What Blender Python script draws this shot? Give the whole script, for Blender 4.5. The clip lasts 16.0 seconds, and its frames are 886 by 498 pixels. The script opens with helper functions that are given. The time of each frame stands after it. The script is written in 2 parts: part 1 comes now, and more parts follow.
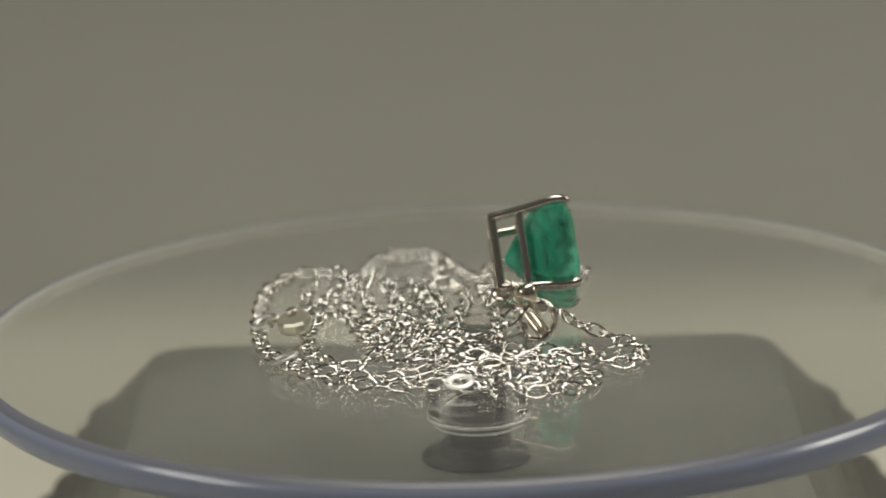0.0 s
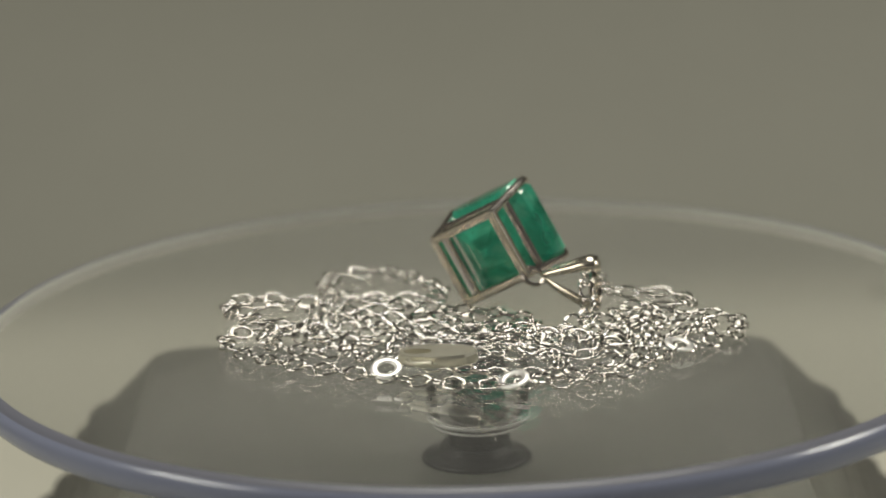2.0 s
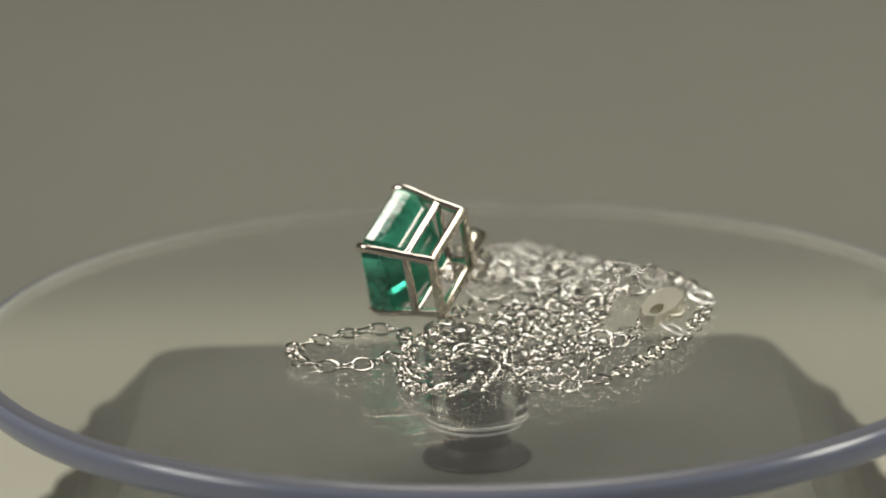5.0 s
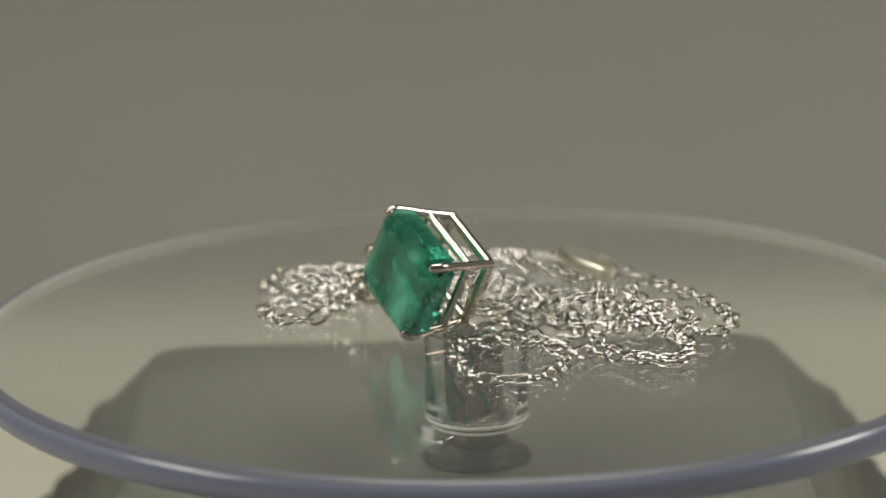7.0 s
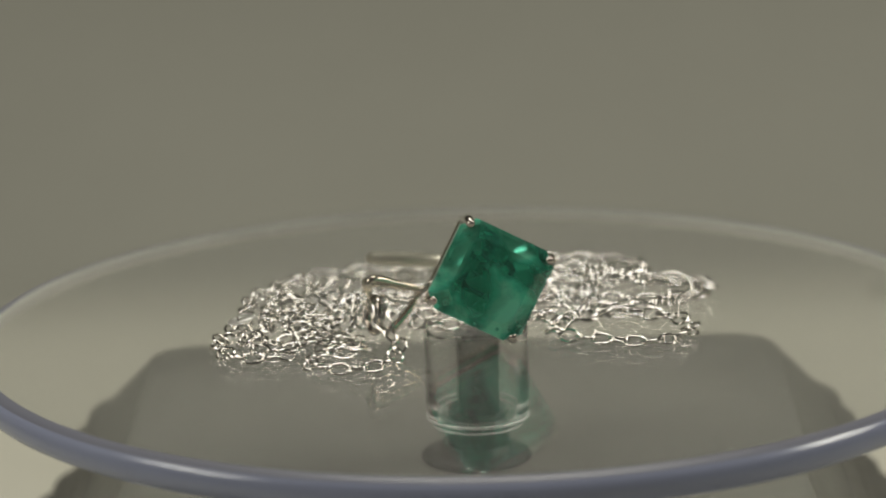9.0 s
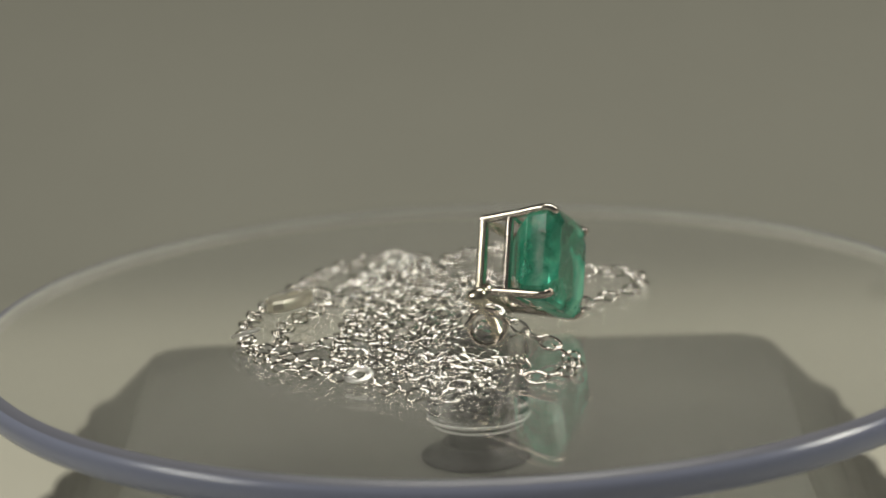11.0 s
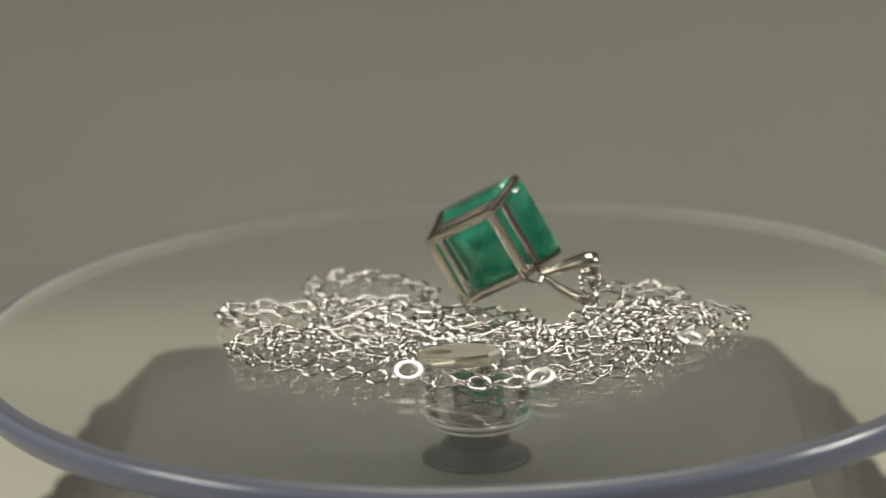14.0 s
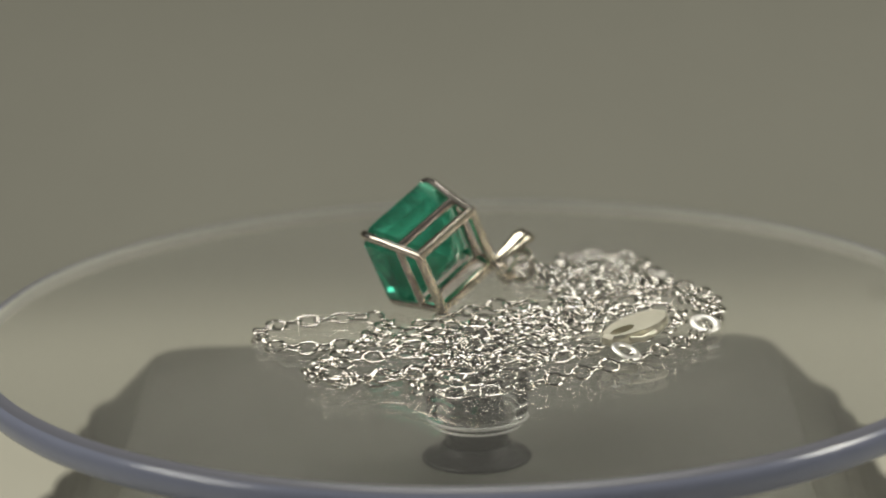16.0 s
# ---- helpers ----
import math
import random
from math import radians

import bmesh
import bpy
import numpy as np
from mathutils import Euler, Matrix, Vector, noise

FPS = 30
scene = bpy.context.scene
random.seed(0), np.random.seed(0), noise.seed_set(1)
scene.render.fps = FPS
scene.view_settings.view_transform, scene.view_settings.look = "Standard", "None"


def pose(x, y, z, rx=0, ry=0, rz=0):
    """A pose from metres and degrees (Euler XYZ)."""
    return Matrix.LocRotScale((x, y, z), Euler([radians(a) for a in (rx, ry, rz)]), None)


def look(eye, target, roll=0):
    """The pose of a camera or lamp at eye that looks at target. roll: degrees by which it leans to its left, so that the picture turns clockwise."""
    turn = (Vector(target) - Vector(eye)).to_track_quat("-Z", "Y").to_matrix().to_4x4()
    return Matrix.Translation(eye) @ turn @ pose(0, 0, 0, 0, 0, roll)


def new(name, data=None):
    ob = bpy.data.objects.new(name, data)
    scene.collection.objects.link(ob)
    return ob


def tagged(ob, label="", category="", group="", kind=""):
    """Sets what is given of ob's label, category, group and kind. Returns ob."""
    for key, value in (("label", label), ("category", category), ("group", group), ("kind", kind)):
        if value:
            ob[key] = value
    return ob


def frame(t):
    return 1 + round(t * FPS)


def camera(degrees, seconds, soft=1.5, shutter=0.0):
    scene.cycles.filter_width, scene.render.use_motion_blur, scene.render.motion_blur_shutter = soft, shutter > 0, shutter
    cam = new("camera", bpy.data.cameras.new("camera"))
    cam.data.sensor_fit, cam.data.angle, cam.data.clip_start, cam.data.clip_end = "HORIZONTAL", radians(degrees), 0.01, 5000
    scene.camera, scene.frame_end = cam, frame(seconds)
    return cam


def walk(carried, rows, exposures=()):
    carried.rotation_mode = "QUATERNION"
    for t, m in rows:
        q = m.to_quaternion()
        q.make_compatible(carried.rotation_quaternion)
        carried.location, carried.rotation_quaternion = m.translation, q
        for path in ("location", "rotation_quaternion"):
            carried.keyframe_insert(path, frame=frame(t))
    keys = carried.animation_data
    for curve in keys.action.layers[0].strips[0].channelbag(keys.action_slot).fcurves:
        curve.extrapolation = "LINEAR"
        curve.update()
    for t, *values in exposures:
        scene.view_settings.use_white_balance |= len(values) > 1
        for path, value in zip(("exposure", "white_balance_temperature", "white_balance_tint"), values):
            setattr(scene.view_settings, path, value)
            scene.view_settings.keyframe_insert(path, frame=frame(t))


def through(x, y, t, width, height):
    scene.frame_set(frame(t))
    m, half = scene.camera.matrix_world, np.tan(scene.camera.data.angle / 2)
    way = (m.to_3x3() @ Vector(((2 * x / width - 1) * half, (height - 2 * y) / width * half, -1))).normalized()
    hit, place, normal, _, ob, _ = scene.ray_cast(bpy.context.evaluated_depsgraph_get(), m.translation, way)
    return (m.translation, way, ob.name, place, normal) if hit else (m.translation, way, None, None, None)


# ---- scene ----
cam = camera(14.71, 16.0, soft=1.8)
cam.data.dof.use_dof, cam.data.dof.focus_distance, cam.data.dof.aperture_fstop = True, 0.258, 32
EYE = (0.0, -0.25904, 0.07446)
AIM = (-0.002246, 0.002018, 0.005574)
walk(cam, [(0.0, look(EYE, AIM, -1.524)), (16.0, look(EYE, AIM, -1.524))])

# ---- light ----
TURN = 30.51  # degrees a second, counter-clockwise from above
world = bpy.data.worlds.new("room_light")
scene.world = world
world.use_nodes = True
world.node_tree.nodes["Background"].inputs["Color"].default_value = (1.0, 0.97, 0.90, 1)
world.node_tree.nodes["Background"].inputs["Strength"].default_value = 0.06


def area_lamp(name, eye, target, w, h, watts, colour):
    data = bpy.data.lights.new(name, "AREA")
    data.shape, data.size, data.size_y = "RECTANGLE", w, h
    data.energy, data.color = watts, colour
    ob = new(name, data)
    ob.matrix_world = look(eye, target)
    return ob


area_lamp("lamp_left", (-0.32, -0.10, 0.28), (0, 0.0, 0), 0.17, 0.09, 0.50, (0.99, 0.955, 0.835))
area_lamp("lamp_right", (0.335, 0.02, 0.25), (0, 0.0, 0), 0.11, 0.08, 0.47, (0.99, 0.955, 0.835))
area_lamp("lamp_over", (0.02, 0.15, 0.40), (0, 0.0, 0), 0.20, 0.10, 0.78, (0.995, 0.965, 0.855))
scene.view_settings.exposure = 0.035


# ---- materials ----
def shader(name):
    m = bpy.data.materials.new(name)
    m.use_nodes = True
    return m, m.node_tree.nodes, m.node_tree.links, m.node_tree.nodes["Principled BSDF"]


def mottled(name, low, high, scale, rough=(0.4, 0.6), metal=0.0, bump=0.0, fine=None, coat=0.0):
    """Two scales of noise between two colours, with some relief."""
    m, n, l, b = shader(name)
    co = n.new("ShaderNodeTexCoord")
    a = n.new("ShaderNodeTexNoise")
    a.inputs["Scale"].default_value, a.inputs["Detail"].default_value = scale, 6
    c = n.new("ShaderNodeTexNoise")
    c.inputs["Scale"].default_value, c.inputs["Detail"].default_value = fine or scale * 9, 4
    for x in (a, c):
        l.new(co.outputs["Object"], x.inputs["Vector"])
    mix = n.new("ShaderNodeMath")
    mix.operation = "MULTIPLY_ADD"
    mix.inputs[1].default_value = 0.35
    l.new(c.outputs["Fac"], mix.inputs[0])
    half = n.new("ShaderNodeMath")
    half.operation = "MULTIPLY"
    half.inputs[1].default_value = 0.65
    l.new(a.outputs["Fac"], half.inputs[0])
    l.new(half.outputs[0], mix.inputs[2])
    ramp = n.new("ShaderNodeValToRGB")
    ramp.color_ramp.elements[0].position, ramp.color_ramp.elements[1].position = 0.3, 0.7
    ramp.color_ramp.elements[0].color, ramp.color_ramp.elements[1].color = (*low, 1), (*high, 1)
    l.new(mix.outputs[0], ramp.inputs[0])
    l.new(ramp.outputs[0], b.inputs["Base Color"])
    r = n.new("ShaderNodeMapRange")
    r.inputs["To Min"].default_value, r.inputs["To Max"].default_value = rough
    l.new(c.outputs["Fac"], r.inputs["Value"])
    l.new(r.outputs[0], b.inputs["Roughness"])
    b.inputs["Metallic"].default_value = metal
    b.inputs["Coat Weight"].default_value = coat
    if bump:
        bp = n.new("ShaderNodeBump")
        bp.inputs["Strength"].default_value, bp.inputs["Distance"].default_value = bump, 0.0002
        l.new(c.outputs["Fac"], bp.inputs["Height"])
        l.new(bp.outputs[0], b.inputs["Normal"])
    return m


def glassy(name, colour, rough, ior, through=1.0):
    m, n, l, b = shader(name)
    b.inputs["Base Color"].default_value = (*colour, 1)
    b.inputs["Transmission Weight"].default_value = through
    b.inputs["IOR"].default_value = ior
    co = n.new("ShaderNodeTexCoord")
    a = n.new("ShaderNodeTexNoise")
    a.inputs["Scale"].default_value, a.inputs["Detail"].default_value = 90, 5
    l.new(co.outputs["Object"], a.inputs["Vector"])
    r = n.new("ShaderNodeMapRange")
    r.inputs["From Min"].default_value, r.inputs["From Max"].default_value = 0.45, 0.8
    r.inputs["To Min"].default_value, r.inputs["To Max"].default_value = rough
    l.new(a.outputs["Fac"], r.inputs["Value"])
    l.new(r.outputs[0], b.inputs["Roughness"])
    return m


MM = 0.001
# Pendant's own axes: u and v along the stone's sides, w out through its table.
AX_W = Vector((0.9932, 0.0495, 0.1051)).normalized()
AX_U = (Vector((0.0057, 0.8826, -0.4701)) - Vector((0.0057, 0.8826, -0.4701)).dot(AX_W) * AX_W).normalized()
AX_V = AX_W.cross(AX_U)
CORE = Vector((1.44, 0.39, 4.86))
AXIS = 0.17  # the spindle stands this far to the side of the plan's middle


def bump_of(n, l, source, strength):
    bp = n.new("ShaderNodeBump")
    bp.inputs["Strength"].default_value, bp.inputs["Distance"].default_value = strength, 0.0001
    l.new(source.outputs["Fac"], bp.inputs["Height"])
    return bp.outputs[0]


def emerald():
    """Green beryl: clear, with cloudy veils and dark specks inside."""
    m, n, l, b = shader("emerald")
    co = n.new("ShaderNodeTexCoord")
    veil = n.new("ShaderNodeTexNoise")
    veil.inputs["Scale"].default_value, veil.inputs["Detail"].default_value = 260, 10
    veil.inputs["Distortion"].default_value = 0.5
    l.new(co.outputs["Object"], veil.inputs["Vector"])
    ramp = n.new("ShaderNodeValToRGB")
    e = ramp.color_ramp.elements
    e[0].position, e[0].color = 0.39, (0.0, 0.20, 0.145, 1)
    e[1].position, e[1].color = 0.62, (0.42, 0.97, 0.76, 1)
    mid = ramp.color_ramp.elements.new(0.50)
    mid.color = (0.05, 0.66, 0.47, 1)
    l.new(veil.outputs["Fac"], ramp.inputs[0])
    speck = n.new("ShaderNodeTexNoise")
    speck.inputs["Scale"].default_value, speck.inputs["Detail"].default_value = 1300, 3
    l.new(co.outputs["Object"], speck.inputs["Vector"])
    cut = n.new("ShaderNodeValToRGB")
    cut.color_ramp.elements[0].position, cut.color_ramp.elements[1].position = 0.66, 0.72
    l.new(speck.outputs["Fac"], cut.inputs[0])
    mix = n.new("ShaderNodeMix")
    mix.data_type = "RGBA"
    l.new(cut.outputs[0], mix.inputs["Factor"])
    l.new(ramp.outputs[0], mix.inputs["A"])
    mix.inputs["B"].default_value = (0.01, 0.07, 0.05, 1)
    body = n.new("ShaderNodeMix")
    body.data_type = "RGBA"
    body.inputs["Factor"].default_value = 0.38
    l.new(mix.outputs["Result"], body.inputs["A"])
    body.inputs["B"].default_value = (0.14, 1.0, 0.72, 1)
    l.new(body.outputs["Result"], b.inputs["Base Color"])
    t = n.new("ShaderNodeMapRange")
    t.inputs["From Min"].default_value, t.inputs["From Max"].default_value = 0.41, 0.62
    t.inputs["To Min"].default_value, t.inputs["To Max"].default_value = 0.03, 0.40
    l.new(veil.outputs["Fac"], t.inputs["Value"])
    b.inputs["Transmission Weight"].default_value = 1.0
    cloud = n.new("ShaderNodeBsdfTranslucent")
    l.new(mix.outputs["Result"], cloud.inputs["Color"])
    blend = n.new("ShaderNodeMixShader")
    l.new(t.outputs[0], blend.inputs["Fac"])
    l.new(b.outputs[0], blend.inputs[1])
    l.new(cloud.outputs[0], blend.inputs[2])
    # Milky paleness towards the pavilion, painted for light passing through from behind.
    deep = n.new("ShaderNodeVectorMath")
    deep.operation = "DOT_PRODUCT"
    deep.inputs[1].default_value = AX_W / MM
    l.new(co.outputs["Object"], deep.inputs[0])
    backlit = n.new("ShaderNodeMapRange")
    backlit.inputs["From Min"].default_value, backlit.inputs["From Max"].default_value = CORE.dot(AX_W) + 2.4, CORE.dot(AX_W) + 6.0
    backlit.inputs["To Min"].default_value, backlit.inputs["To Max"].default_value = 0.60, 0.06
    l.new(deep.outputs["Value"], backlit.inputs["Value"])
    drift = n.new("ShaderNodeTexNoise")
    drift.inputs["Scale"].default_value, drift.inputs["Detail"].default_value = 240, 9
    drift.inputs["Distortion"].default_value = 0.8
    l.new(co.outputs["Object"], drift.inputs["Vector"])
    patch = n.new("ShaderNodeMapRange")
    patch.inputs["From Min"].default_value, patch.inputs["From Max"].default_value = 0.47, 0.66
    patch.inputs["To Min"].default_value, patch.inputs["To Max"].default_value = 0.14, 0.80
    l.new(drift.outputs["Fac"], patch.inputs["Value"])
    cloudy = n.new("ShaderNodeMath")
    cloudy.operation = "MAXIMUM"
    l.new(backlit.outputs[0], cloudy.inputs[0])
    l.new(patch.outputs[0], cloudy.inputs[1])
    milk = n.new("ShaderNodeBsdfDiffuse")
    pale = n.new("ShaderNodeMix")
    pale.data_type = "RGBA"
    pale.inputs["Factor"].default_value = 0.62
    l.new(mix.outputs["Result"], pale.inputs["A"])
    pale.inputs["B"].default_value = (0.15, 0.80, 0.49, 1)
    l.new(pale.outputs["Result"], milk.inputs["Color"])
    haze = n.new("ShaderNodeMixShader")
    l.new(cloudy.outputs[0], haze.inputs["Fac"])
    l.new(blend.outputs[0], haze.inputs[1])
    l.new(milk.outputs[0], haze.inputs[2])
    gloss = n.new("ShaderNodeBsdfGlossy")
    gloss.inputs["Roughness"].default_value = 0.07
    l.new(bump_of(n, l, veil, 0.08), gloss.inputs["Normal"])
    sheen = n.new("ShaderNodeMixShader")
    fres = n.new("ShaderNodeFresnel")
    fres.inputs["IOR"].default_value = 1.57
    less = n.new("ShaderNodeMath")
    less.operation = "MULTIPLY"
    l.new(fres.outputs[0], less.inputs[0])
    less.inputs[1].default_value = 1.0
    l.new(less.outputs[0], sheen.inputs["Fac"])
    l.new(haze.outputs[0], sheen.inputs[1])
    l.new(gloss.outputs[0], sheen.inputs[2])
    l.new(sheen.outputs[0], n["Material Output"].inputs["Surface"])
    b.inputs["Roughness"].default_value = 0.05
    b.inputs["IOR"].default_value = 1.57
    l.new(bump_of(n, l, veil, 0.25), b.inputs["Normal"])
    return m


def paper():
    """Background paper with light falloff painted in: cream at the front, grey behind, charcoal at the top."""
    m = mottled("falloff_paper", (0.525, 0.512, 0.432), (0.575, 0.562, 0.478), 22, (0.7, 0.9), bump=0.05)
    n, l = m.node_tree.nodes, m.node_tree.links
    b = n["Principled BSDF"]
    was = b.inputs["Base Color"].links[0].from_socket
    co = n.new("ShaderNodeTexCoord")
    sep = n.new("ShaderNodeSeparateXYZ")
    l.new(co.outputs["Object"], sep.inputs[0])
    # Dimmer light behind the turntable, painted as a step from cream to grey.
    falloff = n.new("ShaderNodeMapRange")
    falloff.interpolation_type = "SMOOTHSTEP"
    falloff.inputs["From Min"].default_value, falloff.inputs["From Max"].default_value = 0.108, 0.150
    l.new(sep.outputs["Y"], falloff.inputs["Value"])
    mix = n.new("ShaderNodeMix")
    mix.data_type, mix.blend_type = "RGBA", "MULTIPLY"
    l.new(falloff.outputs[0], mix.inputs["Factor"])
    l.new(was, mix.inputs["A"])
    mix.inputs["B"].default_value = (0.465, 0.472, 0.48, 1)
    # Shade painted on the unseen wall top, so the plate reflects it dark.
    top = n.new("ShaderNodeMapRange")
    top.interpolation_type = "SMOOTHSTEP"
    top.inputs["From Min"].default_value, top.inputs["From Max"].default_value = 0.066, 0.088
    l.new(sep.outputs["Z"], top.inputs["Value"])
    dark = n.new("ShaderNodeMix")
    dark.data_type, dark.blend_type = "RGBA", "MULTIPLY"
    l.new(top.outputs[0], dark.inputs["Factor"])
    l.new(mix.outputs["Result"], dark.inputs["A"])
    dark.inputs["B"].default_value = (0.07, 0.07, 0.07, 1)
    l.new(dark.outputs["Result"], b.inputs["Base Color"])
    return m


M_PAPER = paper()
M_BASE = mottled("grey_plastic", (0.090, 0.090, 0.078), (0.112, 0.112, 0.098), 60, (0.35, 0.5), bump=0.06)
M_SKIRT = mottled("dark_plastic", (0.092, 0.090, 0.077), (0.118, 0.115, 0.101), 60, (0.42, 0.58), bump=0.06)
M_DARK = mottled("black_bearing", (0.012, 0.012, 0.012), (0.022, 0.022, 0.02), 150, (0.4, 0.6))
M_SHAFT = mottled("dark_steel", (0.008, 0.008, 0.009), (0.02, 0.02, 0.022), 200, (0.3, 0.45), metal=0.3)
M_PLATE = glassy("clear_acrylic", (0.96, 0.965, 0.96), (0.010, 0.03), 1.50, 0.955)
M_UNDER = glassy("matt_acrylic_underside", (0.95, 0.955, 0.935), (0.004, 0.02), 1.49, 0.993)
M_COLLAR = glassy("moulded_acrylic", (0.93, 0.93, 0.92), (0.0, 0.04), 1.45, 0.985)
M_RIM = glassy("blue_tinted_edge", (0.33, 0.36, 0.50), (0.16, 0.28), 1.45, 0.12)
M_BEAD = glassy("pale_acrylic_bead", (0.20, 0.205, 0.25), (0.30, 0.42), 1.45, 0.0)
M_INNER = mottled("smoked_acrylic", (0.42, 0.415, 0.37), (0.48, 0.47, 0.425), 120, (0.4, 0.6))
M_LIP = glassy("milky_acrylic_lip", (0.88, 0.88, 0.86), (0.1, 0.2), 1.45, 0.45)
M_RING = mottled("satin_silver", (0.92, 0.905, 0.87), (0.97, 0.96, 0.93), 260, (0.34, 0.44), metal=1.0)
M_EDGE = mottled("sanded_acrylic_edge", (0.46, 0.46, 0.42), (0.54, 0.54, 0.50), 200, (0.5, 0.7))
M_SILVER = mottled("polished_silver", (0.88, 0.86, 0.83), (0.96, 0.94, 0.91), 260, (0.08, 0.16), metal=1.0)
M_GOLD = mottled("white_gold", (0.62, 0.575, 0.52), (0.72, 0.67, 0.61), 260, (0.13, 0.22), metal=1.0)
M_CLASP = mottled("clasp_silver", (0.78, 0.75, 0.63), (0.86, 0.83, 0.71), 260, (0.34, 0.46), metal=1.0)
M_RAIL = mottled("cream_white_gold", (0.62, 0.575, 0.47), (0.74, 0.69, 0.58), 420, (0.18, 0.30), metal=1.0)
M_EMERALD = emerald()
M_VEIL = mottled("veil", (0.20, 0.55, 0.42), (0.42, 0.76, 0.62), 900, (0.4, 0.6))
M_SPECK = mottled("dust", (0.02, 0.02, 0.02), (0.04, 0.04, 0.035), 500)



def mesh_of(name, bm, material, smooth=True, turn=True, sharp=50):
    """A mesh from a bmesh drawn in millimetres."""
    if turn:
        bmesh.ops.recalc_face_normals(bm, faces=bm.faces)
    bmesh.ops.scale(bm, vec=(MM, MM, MM), verts=bm.verts)
    for f in bm.faces:
        f.smooth = smooth
    data = bpy.data.meshes.new(name)
    bm.to_mesh(data)
    bm.free()
    data.materials.append(material)
    if smooth:
        data.set_sharp_from_angle(angle=radians(sharp))
    return data


def part(name, bm, material, parent, label="", smooth=True, turn=True, sharp=50):
    ob = new(name, mesh_of(name, bm, material, smooth, turn, sharp))
    ob.parent = parent
    return tagged(ob, label)


def lathe(profile, seg, closed=True):
    """A ring of revolution about z from (radius, z) pairs."""
    bm = bmesh.new()
    rings = []
    for r, z in profile:
        if r < 1e-6:
            rings.append([bm.verts.new((0, 0, z))])
        else:
            rings.append([bm.verts.new((r * math.cos(2 * math.pi * k / seg), r * math.sin(2 * math.pi * k / seg), z)) for k in range(seg)])
    pairs = list(zip(rings, rings[1:]))
    if closed:
        pairs.append((rings[-1], rings[0]))
    for a, b in pairs:
        if len(a) == 1 and len(b) == 1:
            continue
        for k in range(seg):
            j = (k + 1) % seg
            if len(a) == 1:
                bm.faces.new((a[0], b[k], b[j]))
            elif len(b) == 1:
                bm.faces.new((a[k], b[0], a[j]))
            else:
                bm.faces.new((a[k], b[k], b[j], a[j]))
    return bm


def tube(bm, points, radius, seg=10, loop=False, flat=1.0, up=None, caps=True, square=1.0):
    """A bent rod along points; radius may be a list; flat squashes it across up."""
    pts = [Vector(p) for p in points]
    n = len(pts)
    rad = radius if isinstance(radius, (list, tuple)) else [radius] * n
    rings = []
    ref = Vector(up) if up else None
    for i, p in enumerate(pts):
        a, b = (pts[i - 1], pts[(i + 1) % n]) if loop else (pts[max(i - 1, 0)], pts[min(i + 1, n - 1)])
        t = (b - a).normalized()
        if ref is None:
            ref = t.orthogonal()
        side = t.cross(ref).normalized()
        v = side.cross(t).normalized()
        if not up:
            ref = v
        ring = []
        for k in range(seg):
            c, d = math.cos(2 * math.pi * (k + 0.5) / seg), math.sin(2 * math.pi * (k + 0.5) / seg)
            c, d = math.copysign(abs(c) ** square, c), math.copysign(abs(d) ** square, d)
            ring.append(bm.verts.new(p + rad[i] * (c * side + flat * d * v)))
        rings.append(ring)
    pairs = list(zip(rings, rings[1:])) + ([(rings[-1], rings[0])] if loop else [])
    for a, b in pairs:
        for k in range(seg):
            j = (k + 1) % seg
            bm.faces.new((a[k], a[j], b[j], b[k]))
    if not loop and caps:
        for ring, p, q in ((rings[0], pts[0], pts[1]), (rings[-1], pts[-1], pts[-2])):
            tip = bm.verts.new(p + (p - q).normalized() * rad[0] * 0.6)
            for k in range(seg):
                bm.faces.new((ring[k], ring[(k + 1) % seg], tip))
    return bm


def ball(bm, centre, radius, seg=12):
    made = bmesh.ops.create_uvsphere(bm, u_segments=seg, v_segments=seg // 2 + 1, radius=radius)
    bmesh.ops.translate(bm, vec=Vector(centre), verts=made["verts"])


def rounded_square(hx, hy, corner, z, steps=6):
    out = []
    for sx, sy, a0 in ((1, 1, 0), (-1, 1, 90), (-1, -1, 180), (1, -1, 270)):
        for k in range(steps + 1):
            a = radians(a0 + 90 * k / steps)
            out.append((sx * (hx - corner) + corner * math.cos(a), sy * (hy - corner) + corner * math.sin(a), z))
    return out


def loft(loops, cap_first=True, cap_last=True):
    bm = bmesh.new()
    rings = [[bm.verts.new(p) for p in lp] for lp in loops]
    n = len(rings[0])
    for a, b in zip(rings, rings[1:]):
        for k in range(n):
            j = (k + 1) % n
            bm.faces.new((a[k], a[j], b[j], b[k]))
    if cap_first:
        bm.faces.new(rings[0])
    if cap_last:
        bm.faces.new(rings[-1])
    return bm


def spline(points, step):
    """Even steps along a smooth curve through points."""
    P = [Vector(p) for p in points]
    P = [2 * P[0] - P[1]] + P + [2 * P[-1] - P[-2]]
    fine = []
    for i in range(1, len(P) - 2):
        for k in range(24):
            t = k / 24
            fine.append(0.5 * (2 * P[i] + (P[i + 1] - P[i - 1]) * t + (2 * P[i - 1] - 5 * P[i] + 4 * P[i + 1] - P[i + 2]) * t * t + (3 * P[i] - P[i - 1] - 3 * P[i + 1] + P[i + 2]) * t ** 3))
    fine.append(P[-2])
    out, need = [fine[0]], step
    for a, b in zip(fine, fine[1:]):
        d = (b - a).length
        while d > 0 and need <= d:
            a = a + (b - a) * (need / d)
            out.append(a)
            d, need = d - need, step
        need -= d
    return out


# ---- the setting ----
FLOOR = -38.0
WALL = 215.0
BEND = 70.0


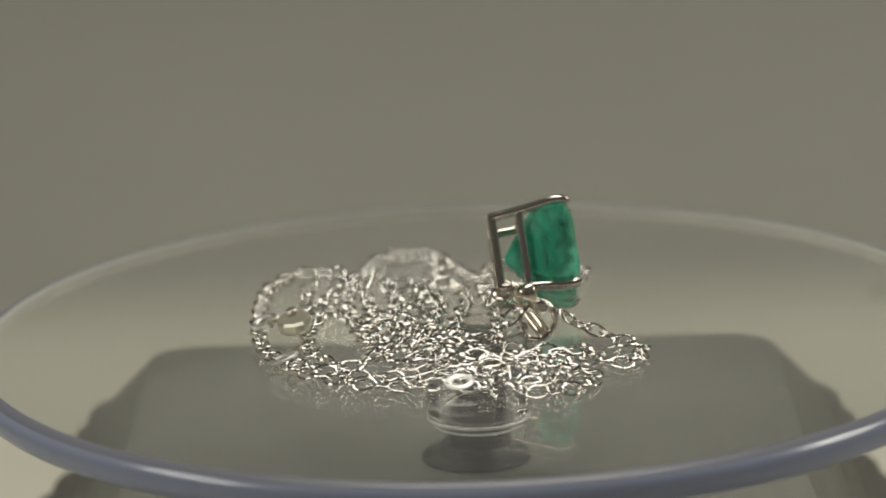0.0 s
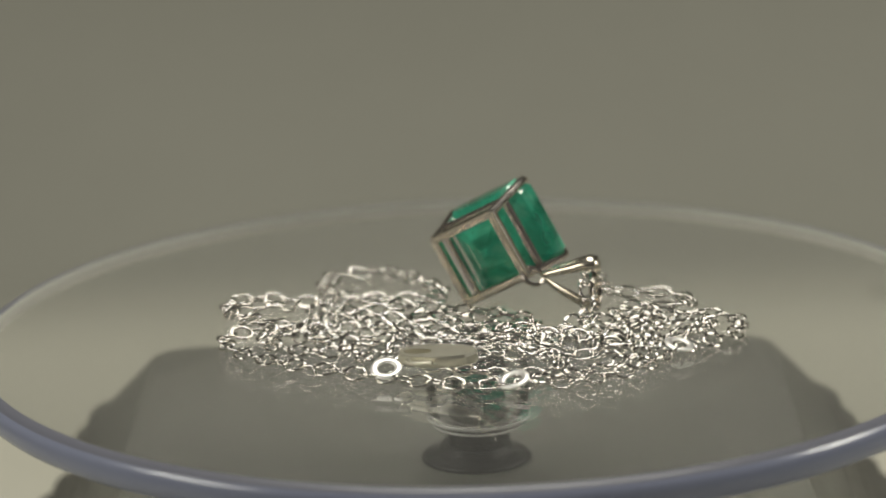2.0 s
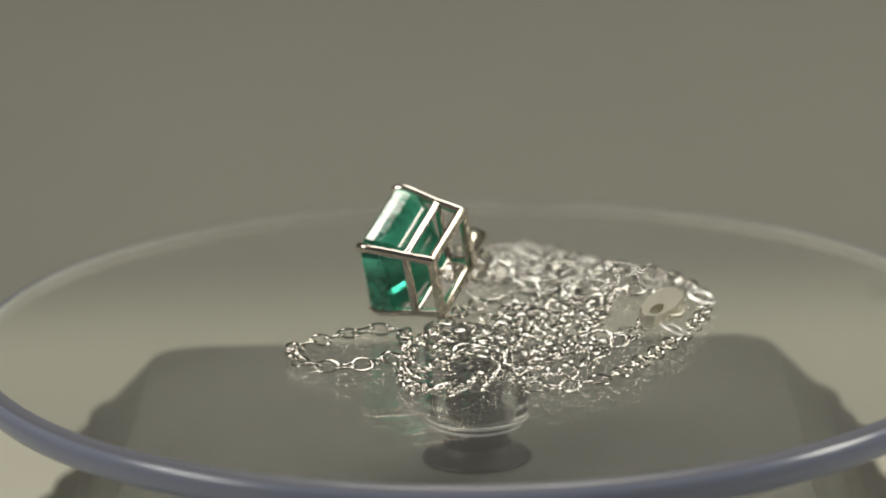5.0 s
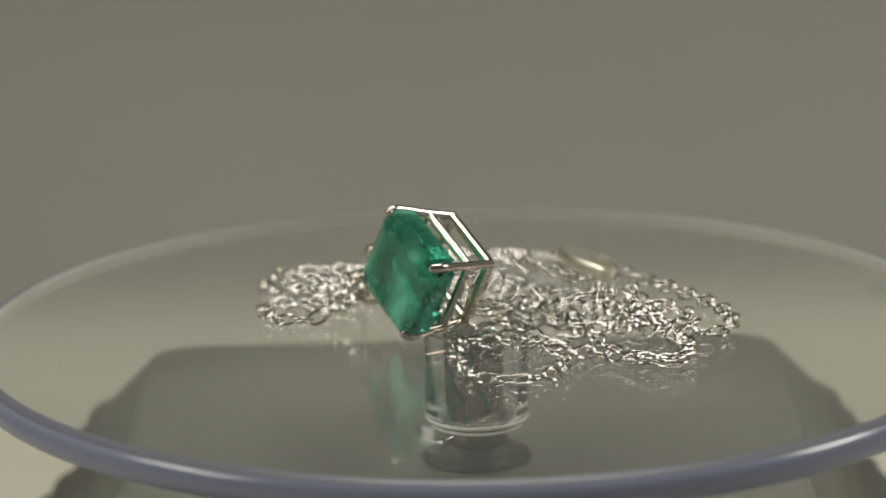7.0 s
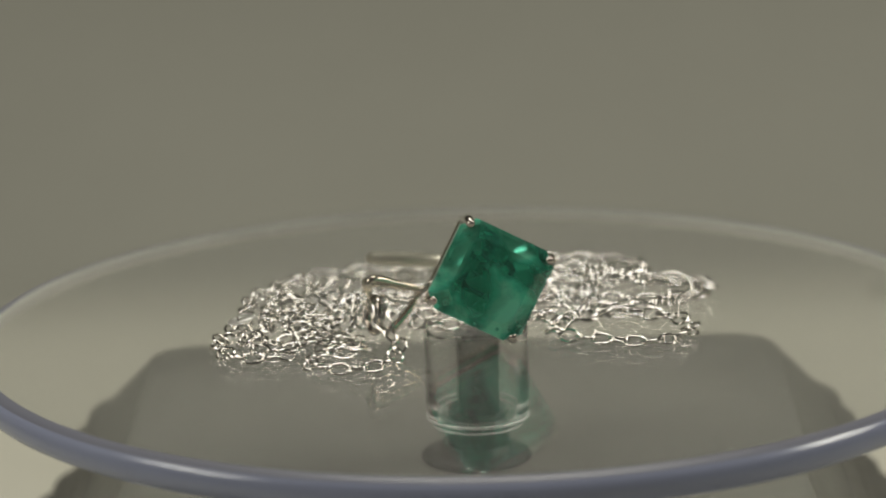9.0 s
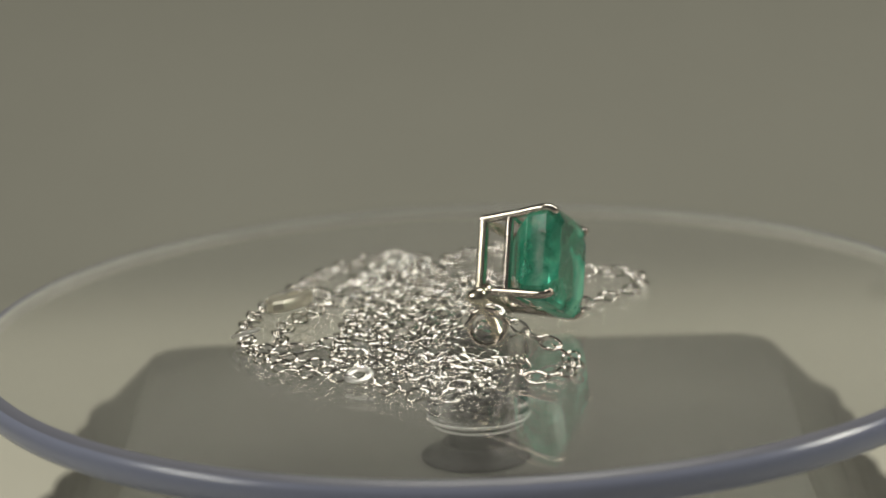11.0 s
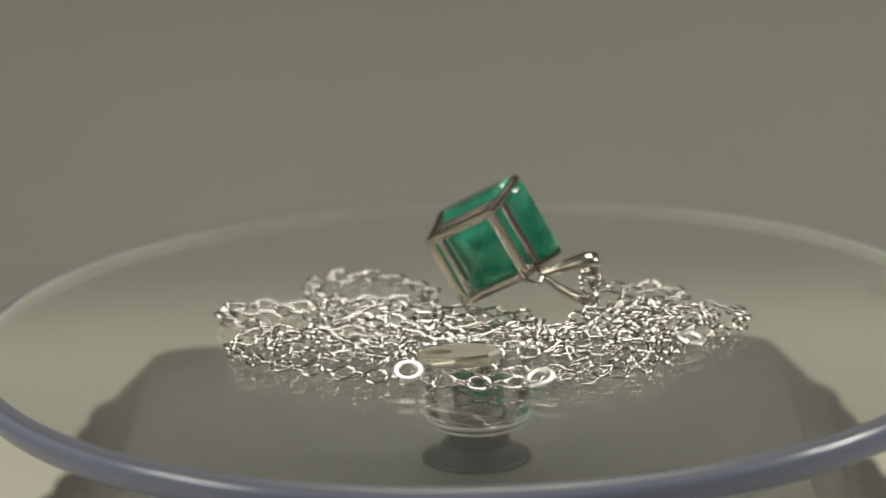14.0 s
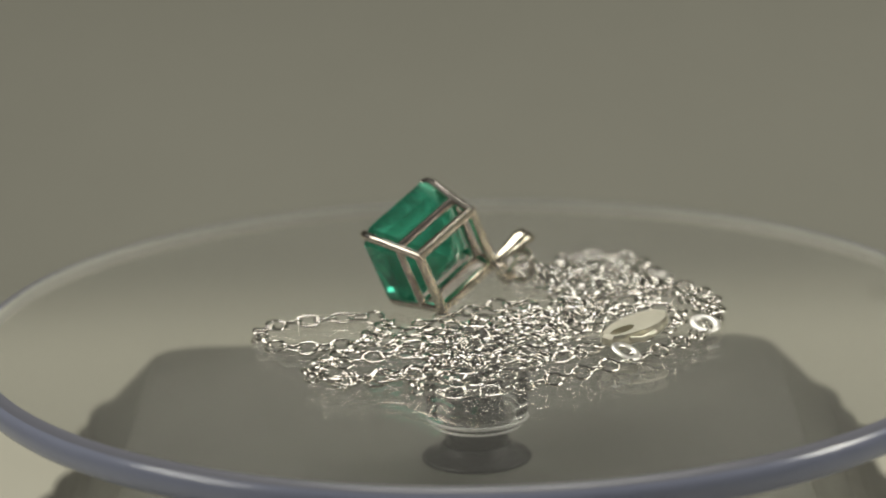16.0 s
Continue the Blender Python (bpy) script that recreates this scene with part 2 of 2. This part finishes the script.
def build_setting():
    bm = bmesh.new()
    prof = [(-900, FLOOR), (-300, FLOOR), (0, FLOOR), (WALL - BEND, FLOOR)]
    prof += [(WALL - BEND + BEND * math.sin(radians(a)), FLOOR + BEND - BEND * math.cos(radians(a))) for a in range(8, 91, 6)]
    prof += [(WALL, FLOOR + 106), (WALL, FLOOR + 300)]
    rows = [[bm.verts.new((x, y, z)) for x in (-900, -300, 0, 300, 900)] for y, z in prof]
    split = 4
    for a, b in zip(rows[:split], rows[1:split]):
        for k in range(4):
            bm.faces.new((a[k], a[k + 1], b[k + 1], b[k]))
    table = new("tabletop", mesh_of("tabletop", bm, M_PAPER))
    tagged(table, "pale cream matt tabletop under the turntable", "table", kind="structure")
    bm = bmesh.new()
    rows = [[bm.verts.new((x, y, z)) for x in (-900, -300, 0, 300, 900)] for y, z in prof[split - 1:]]
    for a, b in zip(rows, rows[1:]):
        for k in range(4):
            bm.faces.new((a[k], a[k + 1], b[k + 1], b[k]))
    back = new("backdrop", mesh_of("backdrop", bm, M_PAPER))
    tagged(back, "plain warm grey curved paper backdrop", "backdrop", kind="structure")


# ---- the turntable's base ----
def build_base():
    base = new("turntable")
    tagged(base, "motor turntable with grey stepped base and clear acrylic plate", "turntable")
    top, hx, hy, cx = -12.8, 27.5, 32.6, -1.0

    def ring(z, out, corner):
        return [(x + cx, y, z) for x, y, z in rounded_square(hx + out, hy + out, corner, z)]

    part("top_housing", loft([ring(top, -0.5, 3.6), ring(top - 0.15, -0.15, 3.8), ring(top - 0.5, 0.1, 4.0), ring(-19.2, 4.9, 5.0)]), M_BASE, base)
    loops = []
    for z, out, drop in ((-19.2, 5.6, 2.6), (-21.8, 7.2, 2.8), (-24.6, 9.6, 2.8), (-27.4, 11.8, 3.0)):
        loops += [ring(z, out, 5.0), ring(z - 0.3, out + 0.3, 5.2), ring(z - drop, out + 0.6, 5.4)]
    part("stepped_skirt", loft(loops), M_SKIRT, base, "dark grey stepped skirt")
    part("foot_plate", loft([ring(-30.4, 13.2, 6), ring(-30.8, 13.5, 6), ring(FLOOR, 13.5, 6)]), M_SKIRT, base)
    part("bearing", lathe([(0, top + 1.3), (2.7, top + 1.3), (3.1, top + 0.75), (3.7, top + 0.45), (4.15, top + 0.35), (4.35, top + 0.1), (4.35, top - 0.2), (0, top - 0.2)], 48, False), M_DARK, base, "black round bearing plate")
    return base


# ---- what turns ----
def build_plate(base):
    h, r, d = 2.6, 40.0, 1.6
    bm = lathe([(0, 0), (20, 0), (r - 1.3, 0), (r - 1.3, -d), (20, -d), (0, -d)], 160, False)
    bmesh.ops.recalc_face_normals(bm, faces=bm.faces)
    bmesh.ops.delete(bm, geom=[f for f in bm.faces if abs(f.normal.z) < 0.5], context="FACES_ONLY")
    plate = part("plate", bm, M_PLATE, base, "clear acrylic round plate", turn=False)
    plate.visible_shadow = False
    plate.data.materials.append(M_UNDER)
    for f in plate.data.polygons:
        f.material_index = int(f.normal.z < -0.5)
    prof = [(r - 1.3 + 1.3 * math.cos(radians(a)), -h / 2 + 1.3 * math.sin(radians(a))) for a in range(90, -91, -10)]
    skirt = part("inner_skirt", lathe([(r - 1.3, -h), (r - 1.3, -d - 0.02)], 200, False), M_INNER, plate, "grey inside of the rim")
    skirt.visible_shadow = False
    bead = part("rim_bead", lathe(prof[:5], 200, False), M_BEAD, plate, "pale rounded top of the rim")
    bead.visible_shadow = False
    prof = prof[4:]
    rim = part("rim", lathe(prof, 200, False), M_RIM, plate, "lavender blue rounded plastic rim")
    rim.visible_shadow = False
    band = part("edge_band", lathe([(r - 1.34, -0.03), (r - 1.34, -d + 0.03)], 160, False), M_EDGE, plate, "pale sanded edge of the plate")
    band.visible_shadow = False
    collar = part("collar", lathe([(4.1, -d - 0.002), (4.1, -8.7), (3.95, -9.4), (3.5, -9.8), (2.6, -9.8), (2.6, -9.3), (3.4, -9.2), (3.7, -8.8), (3.75, -d - 0.002)], 64, False), M_COLLAR, plate, "clear moulded collar under the plate")
    collar.visible_shadow = False
    for rr, zz in ((3.98, -9.15), (3.55, -9.75)):
        lip = part("collar_lip", lathe([(rr + 0.13 * math.cos(a), zz + 0.13 * math.sin(a)) for a in [2 * math.pi * k / 8 for k in range(8)]], 64), M_LIP, plate, "pale moulded lip of the collar")
        lip.visible_shadow = False
    bm = bmesh.new()
    bmesh.ops.create_cube(bm, size=1)
    bmesh.ops.scale(bm, vec=(3.9, 3.1, 7.2), verts=bm.verts)
    bmesh.ops.translate(bm, vec=(0.25, 0, -5.3), verts=bm.verts)
    bmesh.ops.bevel(bm, geom=list(bm.edges), offset=0.25, segments=2, affect="EDGES")
    part("shaft_block", bm, M_SHAFT, plate, "dark steel block inside the collar")
    part("spindle", lathe([(0, -8.95), (2.4, -8.95), (2.45, -9.1), (2.45, -12.45), (0, -12.45)], 40, False), M_DARK, plate, "black spindle")
    return plate


def P(u, v, w):
    return CORE + 1.025 * u * AX_U + 0.985 * v * AX_V + w * AX_W


def chamfered(half, cut, w):
    c = half - cut
    return [P(*q) for q in ((half, c, w), (c, half, w), (-c, half, w), (-half, c, w), (-half, -c, w), (-c, -half, w), (c, -half, w), (half, -c, w))]


def build_pendant():
    pend = new("pendant")
    tagged(pend, "emerald-cut green gemstone pendant in white gold basket setting", "pendant")
    steps = ((2.72, 0.74, 6.60), (3.60, 0.95, 6.15), (3.87, 1.0, 5.84), (3.84, 1.0, 5.15), (3.78, 0.98, 4.6), (3.69, 0.96, 4.2), (3.08, 0.8, 3.45), (2.75, 0.72, 3.12), (1.75, 0.46, 2.32), (1.35, 0.36, 1.86), (0.25, 0.07, 1.0))
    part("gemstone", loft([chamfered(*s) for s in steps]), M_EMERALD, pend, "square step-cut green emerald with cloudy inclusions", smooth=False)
    stone = bpy.data.objects["gemstone"]
    rnd = random.Random(11)
    for nm, count, size, mat, label in (("inclusions", 46, (0.10, 0.42), M_VEIL, "pale cloudy inclusions"), ("dark_inclusions", 14, (0.05, 0.12), M_SPECK, "tiny dark inclusions")):
        bm = bmesh.new()
        for _ in range(count):
            w = rnd.uniform(3.2, 5.9)
            reach = (3.3 if w > 3.6 else 2.2) * (1 if w < 5.6 else 0.8)
            made = bmesh.ops.create_icosphere(bm, subdivisions=1, radius=rnd.uniform(*size))["verts"]
            turn = Euler((rnd.uniform(0, 6), rnd.uniform(0, 6), rnd.uniform(0, 6))).to_matrix()
            at = P(rnd.uniform(-reach, reach), rnd.uniform(-reach, reach), w)
            for v in made:
                v.co = at + turn @ Vector((v.co.x * 1.5, v.co.y * rnd.uniform(0.5, 1.1), v.co.z * 0.22))
        tagged(part(nm, bm, mat, stone, label, smooth=False), kind="stuff")
    # Square bars: the base frame, the gallery frame and the four corner posts with ball claws.
    for w, half, r, nm in ((0.3, 2.84, 0.36, "base_rail"), (2.5, 3.06, 0.32, "gallery_rail")):
        for k in range(4):
            c = [(half, half), (-half, half), (-half, -half), (half, -half)]
            a, b = c[k], c[(k + 1) % 4]
            path = [P(a[0] + (b[0] - a[0]) * f, a[1] + (b[1] - a[1]) * f, w) for f in (0.0, 0.06, 0.3, 0.7, 0.94, 1.0)]
            part(nm, tube(bmesh.new(), path, r, 12, up=AX_W, square=0.5 if nm == "base_rail" else 0.8), M_RAIL if nm == "base_rail" else M_GOLD, pend, sharp=40)
    for su, sv in ((1, 1), (-1, 1), (-1, -1), (1, -1)):
        bm = bmesh.new()
        path = [(2.84, 0.1), (2.92, 0.9), (3.04, 2.0), (3.2, 3.4), (3.38, 4.7), (3.46, 5.4), (3.44, 5.85), (3.34, 6.12)]
        tube(bm, [P(su * h, sv * h, w) for h, w in path], [0.36, 0.36, 0.35, 0.35, 0.35, 0.36, 0.36, 0.33], 12, up=(su * AX_U + sv * AX_V).normalized(), square=0.85)
        ball(bm, P(su * 3.3, sv * 3.3, 6.2), 0.36, 16)
        part("prong", bm, M_GOLD, pend)
    # The bail: a tapered strip folded into a teardrop.
    J, A, B = Vector((2.75, -4.35, 3.7)), Vector((4.0, -8.5, 4.85)), Vector((5.3, -7.4, 1.2))
    nrm = (A - J).cross(B - J).normalized()
    far = (A + B) / 2 + ((A + B) / 2 - J).normalized() * 0.35
    pts = spline([J, J.lerp(A, 0.5) + (A - B) * 0.03, A, far, B, J.lerp(B, 0.5) + (B - A) * 0.08, J + (B - J) * 0.02], 0.35)
    bm = bmesh.new()
    rings = []
    for i, p in enumerate(pts):
        t = (pts[min(i + 1, len(pts) - 1)] - pts[max(i - 1, 0)]).normalized()
        side = t.cross(nrm).normalized()
        s = i / (len(pts) - 1)
        d = min(s, 1 - s)
        leaf = ((d / 0.34) ** 0.6 if d < 0.34 else max(0.0, 1 - (d - 0.34) / 0.09)) * (1.0 if s < 0.5 else 0.6)
        wd, th = 0.14 + 0.66 * leaf, 0.11 + 0.36 * leaf
        rings.append([bm.verts.new(p + nrm * a * wd + side * b * th) for a, b in ((-1, 0.42), (-0.6, 0.9), (0.6, 0.9), (1, 0.42), (1, -0.42), (0.6, -0.9), (-0.6, -0.9), (-1, -0.42))])
    for a, b in zip(rings, rings[1:]):
        for k in range(8):
            bm.faces.new((a[k], a[(k + 1) % 8], b[(k + 1) % 8], b[k]))
    bm.faces.new(rings[0])
    bm.faces.new(rings[-1])
    part("bail", bm, M_RAIL, pend, "tapered white gold bail", sharp=60)
    hoop = [Vector((4.7, -8.2, 2.4)) + 1.4 * (math.cos(a) * Vector((0.96, 0.28, 0)) + math.sin(a) * Vector((0, 0.1, 0.99))) for a in [2 * math.pi * k / 24 for k in range(24)]]
    part("hanging_ring", tube(bmesh.new(), hoop, 0.24, 10, loop=True), M_GOLD, pend, "round white gold ring through the bail")
    D = P(-2.95, 2.95, 0) if (P(-2.95, 2.95, 0) - J).length < (P(2.95, -2.95, 0) - J).length else P(2.95, -2.95, 0)
    for cand in (P(-2.95, -2.95, 0), P(2.95, 2.95, 0)):
        if (cand - J).length < (D - J).length:
            D = cand
    c = (D + J) / 2
    ax = (J - D).normalized()
    ux = ax.orthogonal().normalized()
    ring = [c + 0.85 * (math.cos(a) * ax + math.sin(a) * ux) for a in [2 * math.pi * k / 18 for k in range(18)]]
    part("bail_ring", tube(bmesh.new(), ring, 0.2, 8, loop=True), M_GOLD, pend)
    return pend


CHAIN = [
    (-14.2, 1.3, 0.9), (-12.6, 3.4), (-11.6, 6), (-10.4, 10), (-10.4, 13.3), (-12.4, 15), (-15, 13.4), (-16.7, 9.5), (-17.1, 3), (-16.9, -3),
    (-16.0, -8), (-13.5, -13), (-10, -16.3), (-6, -17.8), (-2, -18.0), (2.4, -19.8), (5.5, -20.3), (8.2, -18.5), (8.4, -15.6),
    (5.5, -14.2), (1, -14.6), (-3, -14.2), (-6, -12), (-8, -7), (-9.3, -2), (-10.2, 4.5), (-9.9, 10), (-8.7, 14.8), (-6.5, 18.6),
    (-4.2, 18.4), (-3, 15), (-4.3, 9), (-6.5, 3), (-6.2, -4), (-4.2, -9.5), (-1, -12), (3, -11.6), (6.4, -11), (8.8, -12.4),
    (10.9, -13.4), (12.5, -11), (12, -8.5), (9.5, -6.6, 0.9), (7.6, -7.4, 1.9), (6.0, -7.8, 3.4), (4.4, -7.6, 3.9), (3.0, -8.3, 3.2), (2.0, -8.9, 2.0), (1.0, -9.2, 1.0),
    (-1.6, -8.6), (-3, -3), (-4.4, 3.5), (-4.2, 8), (-1.8, 9.8), (-0.6, 5), (-1.5, -1), (-1.2, -5.2), (1.2, -4.2), (1.8, 0), (1, 5), (0.6, 10),
    (1.4, 14), (4, 16.3), (7, 15.8), (8.9, 13), (8, 10), (6.1, 6.4), (3.6, 5.8), (1.6, 8.6), (-0.8, 12.5), (-2.2, 16), (-4.6, 19.4), (-7.4, 18.0), (-8.7, 13.6), (-7.6, 9.6), (-5.6, 9.8), (-3.0, 5), (-3.2, -1), (-5.4, -6),
    (-7.4, -10.5), (-9.6, -12.6), (-12.4, -9.5), (-13.0, -4), (-12.2, 1), (-9.6, 0.5), (-7.8, -4), (-6.4, -9), (-2.6, -7.6), (0.6, -8.4), (3.4, -10.2), (6.2, -9.4), (8.6, -10.4), (6.6, -12.2), (3.0, -13), (-0.6, -13.2), (-3.8, -12.8), (-5.5, -14), (-1.5, -15.8), (2, -17), (4.6, -16.5), (4.0, -12.8), (0, -10.8), (-2.6, -11), (-5, -6.5), (-7.4, -1), (-8.4, 4),
    (-9.2, 9), (-11.8, 12.2), (-13.6, 9), (-13.2, 4.6), (-11.8, 4.6), (-10.8, 8), (-8.4, 10.6), (-6.9, 7.5), (-5.4, 1), (-4.4, -6), (-2, -12.4), (1.5, -13.4),
    (5.8, -13.2), (7.0, -16.0), (4.2, -18.2), (0.5, -16.4), (-4, -16.2), (-8, -15.4), (-11.5, -14), (-14.3, -12.2),
]


def build_chain():
    chain = new("necklace_chain")
    tagged(chain, "polished silver cable chain necklace piled in loose loops", "necklace")
    pts = spline([(p[0], p[1], p[2] if len(p) > 2 else 0.0) for p in CHAIN], 1.33)
    rnd = random.Random(4)
    # Later strands lie on earlier ones.
    z = []
    for i, p in enumerate(pts):
        h = 0.50
        for j in range(0, i - 3):
            d = math.hypot(p.x - pts[j].x, p.y - pts[j].y)
            if d < 1.1 and z[j] < 3:
                h = max(h, z[j] + 0.30 * (1 - (d / 1.1) ** 2) ** 0.5)
        z.append(max(p.z, min(h, 1.4)))
    for _ in range(2):
        z = [max(z[i] * 0.8, (z[max(i - 1, 0)] + 2 * z[i] + z[min(i + 1, len(z) - 1)]) / 4) for i in range(len(z))]
    pts = [Vector((p.x, p.y, h)) for p, h in zip(pts, z)]
    bm = bmesh.new()
    # Cable link: an oval ring of thin round wire; links lean one way and the other in turn.
    L, Wd, wire = 0.86, 0.61, 0.115
    oval = [(L * math.cos(2 * math.pi * k / 22), Wd * math.sin(2 * math.pi * k / 22), 0) for k in range(22)]
    cut = {"loop": True, "up": (0, 0, 1), "flat": 1.0, "square": 1.0}
    link = mesh_of("link", tube(bm, oval, wire, 8, **cut), M_SILVER)
    rest = []
    for i in range(len(pts)):
        t = (pts[min(i + 1, len(pts) - 1)] - pts[max(i - 1, 0)]).normalized()
        side = t.cross(Vector((0, 0, 1))).normalized()
        up = side.cross(t)
        roll = radians((26 if i % 2 else -28) + rnd.uniform(-9, 9))
        y = math.cos(roll) * side + math.sin(roll) * up
        n = t.cross(y)
        m = Matrix((t, y, n)).transposed().to_4x4()
        m.translation = Vector((pts[i].x, pts[i].y, max(pts[i].z, 0.60 * abs(math.sin(roll)) + 0.13))) * MM
        m = m @ pose(0, 0, 0, 0, 0, rnd.uniform(-15, 15))
        if i < 298:
            ob = new("link", link)
            ob.parent = chain
            ob.matrix_basis = m
        else:
            rest.append(m)
    bm = bmesh.new()
    for m in rest:
        tube(bm, [(m @ (Vector(q) * MM)) / MM for q in oval], wire, 8, **{**cut, "up": m.to_3x3() @ Vector((0, 0, 1))})
    tagged(part("upper_strand", bm, M_SILVER, chain, "more links heaped on the pile"), kind="stuff")
    build_clasp(chain)
    return chain


def build_clasp(chain):
    # Lobster clasp lying along the pile, its tail up, and the jump rings at both ends.
    at = Matrix.Translation((-14.0, -4.6, 1.7)) @ pose(0, 0, 0, 8, -6, -86)
    body = bmesh.new()
    outline = [(-3.5, 0.3), (-3.1, 0.75), (-1.9, 1.2), (0, 1.4), (1.7, 1.2), (2.8, 0.75), (3.2, 0.0), (2.6, -0.8), (1.3, -1.25), (-0.4, -1.3), (-2.1, -1.0), (-3.2, -0.5)]
    hole = [(-1.7 + 1.15 * math.cos(2 * math.pi * k / 12 + 2.6), -0.1 - 0.42 * math.sin(2 * math.pi * k / 12 + 2.6)) for k in range(12)]
    rings = []
    for lp, s, zz in ((outline, 0.93, 0.46), (outline, 1.0, 0.25), (outline, 1.0, -0.25), (outline, 0.93, -0.46), (hole, 1.06, -0.46), (hole, 1.0, -0.3), (hole, 1.0, 0.3), (hole, 1.06, 0.46)):
        cx = -1.7 if lp is hole else 0.0
        rings.append([body.verts.new((cx + (x - cx) * s, y * s, zz)) for x, y in lp])
    for a, b in zip(rings, rings[1:] + rings[:1]):
        for k in range(12):
            body.faces.new((a[k], a[(k + 1) % 12], b[(k + 1) % 12], b[k]))
    ob = part("clasp", body, M_CLASP, chain, "flat silver lobster clasp", sharp=25)
    ob.matrix_basis = Matrix.Translation(at.translation * MM) @ at.to_3x3().to_4x4()
    part("lever", tube(bmesh.new(), [(-2.0, -1.3, 0.2), (-1.4, -1.9, 0.2), (0.2, -1.75, 0.2)], 0.22, 8), M_CLASP, ob)
    # Flat rings: where each lies, its size, and which way it leans.
    rings = ((-14.5, -11.1, 0.85, 0.92, 15.2, 20, "jump_ring"), (-16.4, -1.4, 1.0, 0.92, 14.0, 24, "jump_ring"), (-1.3, -18.3, 0.85, 0.85, 12.3, 14, "jump_ring"),
             (-5.5, -5.5, 1.7, 0.86, 15.9, 10, "flat_link"), (-3.9, 2.6, 1.3, 0.86, 14.0, 9, "flat_link"), (-4.7, -14.3, 1.5, 0.86, 14.9, 8, "flat_link"))
    for x, y, z, r, lean, tilt, nm in rings:
        bm = bmesh.new()
        tube(bm, [(r * math.cos(2 * math.pi * k / 24), r * math.sin(2 * math.pi * k / 24), 0) for k in range(24)], (0.22 if nm == "flat_link" else 0.31) * r, 10, loop=True, up=(0, 0, 1), flat=0.8 if nm == "flat_link" else 0.45)
        ring = part(nm, bm, M_SILVER if nm == "flat_link" else M_RING, chain, "round flat polished ring" if nm == "flat_link" else "round polished jump ring")
        ring.matrix_basis = pose(x * MM, y * MM, z * MM) @ pose(0, 0, 0, 0, 0, -TURN * lean) @ pose(0, 0, 0, tilt, 0, 0)


def build_speck():
    bm = bmesh.new()
    ball(bm, (0, 0, 0.3), 0.55, 10)
    for v in bm.verts:
        v.co += 0.14 * noise.noise_vector(v.co * 2.3)
        v.co.z = max(v.co.z * 0.7, 0.0)
    ob = new("dust_speck", mesh_of("dust_speck", bm, M_SPECK))
    ob.matrix_world = pose(47.2 * MM, 126.0 * MM, FLOOR * MM)
    tagged(ob, "tiny dark dust speck on the cream tabletop", "dust")


build_setting()
build_speck()
turntable = build_base()
turntable_plate = build_plate(turntable)
pendant = build_pendant()
necklace = build_chain()


def motions():
    lean = pose(0, 0, 0, -0.05, -0.592, 0)
    times = [k * 0.25 for k in range(65)]
    spin = [(t, pose(AXIS * MM, 0, 0, 0, 0, TURN * t)) for t in times]
    walk(turntable_plate, [(t, m @ lean) for t, m in spin])
    walk(pendant, spin)
    walk(necklace, spin)


motions()
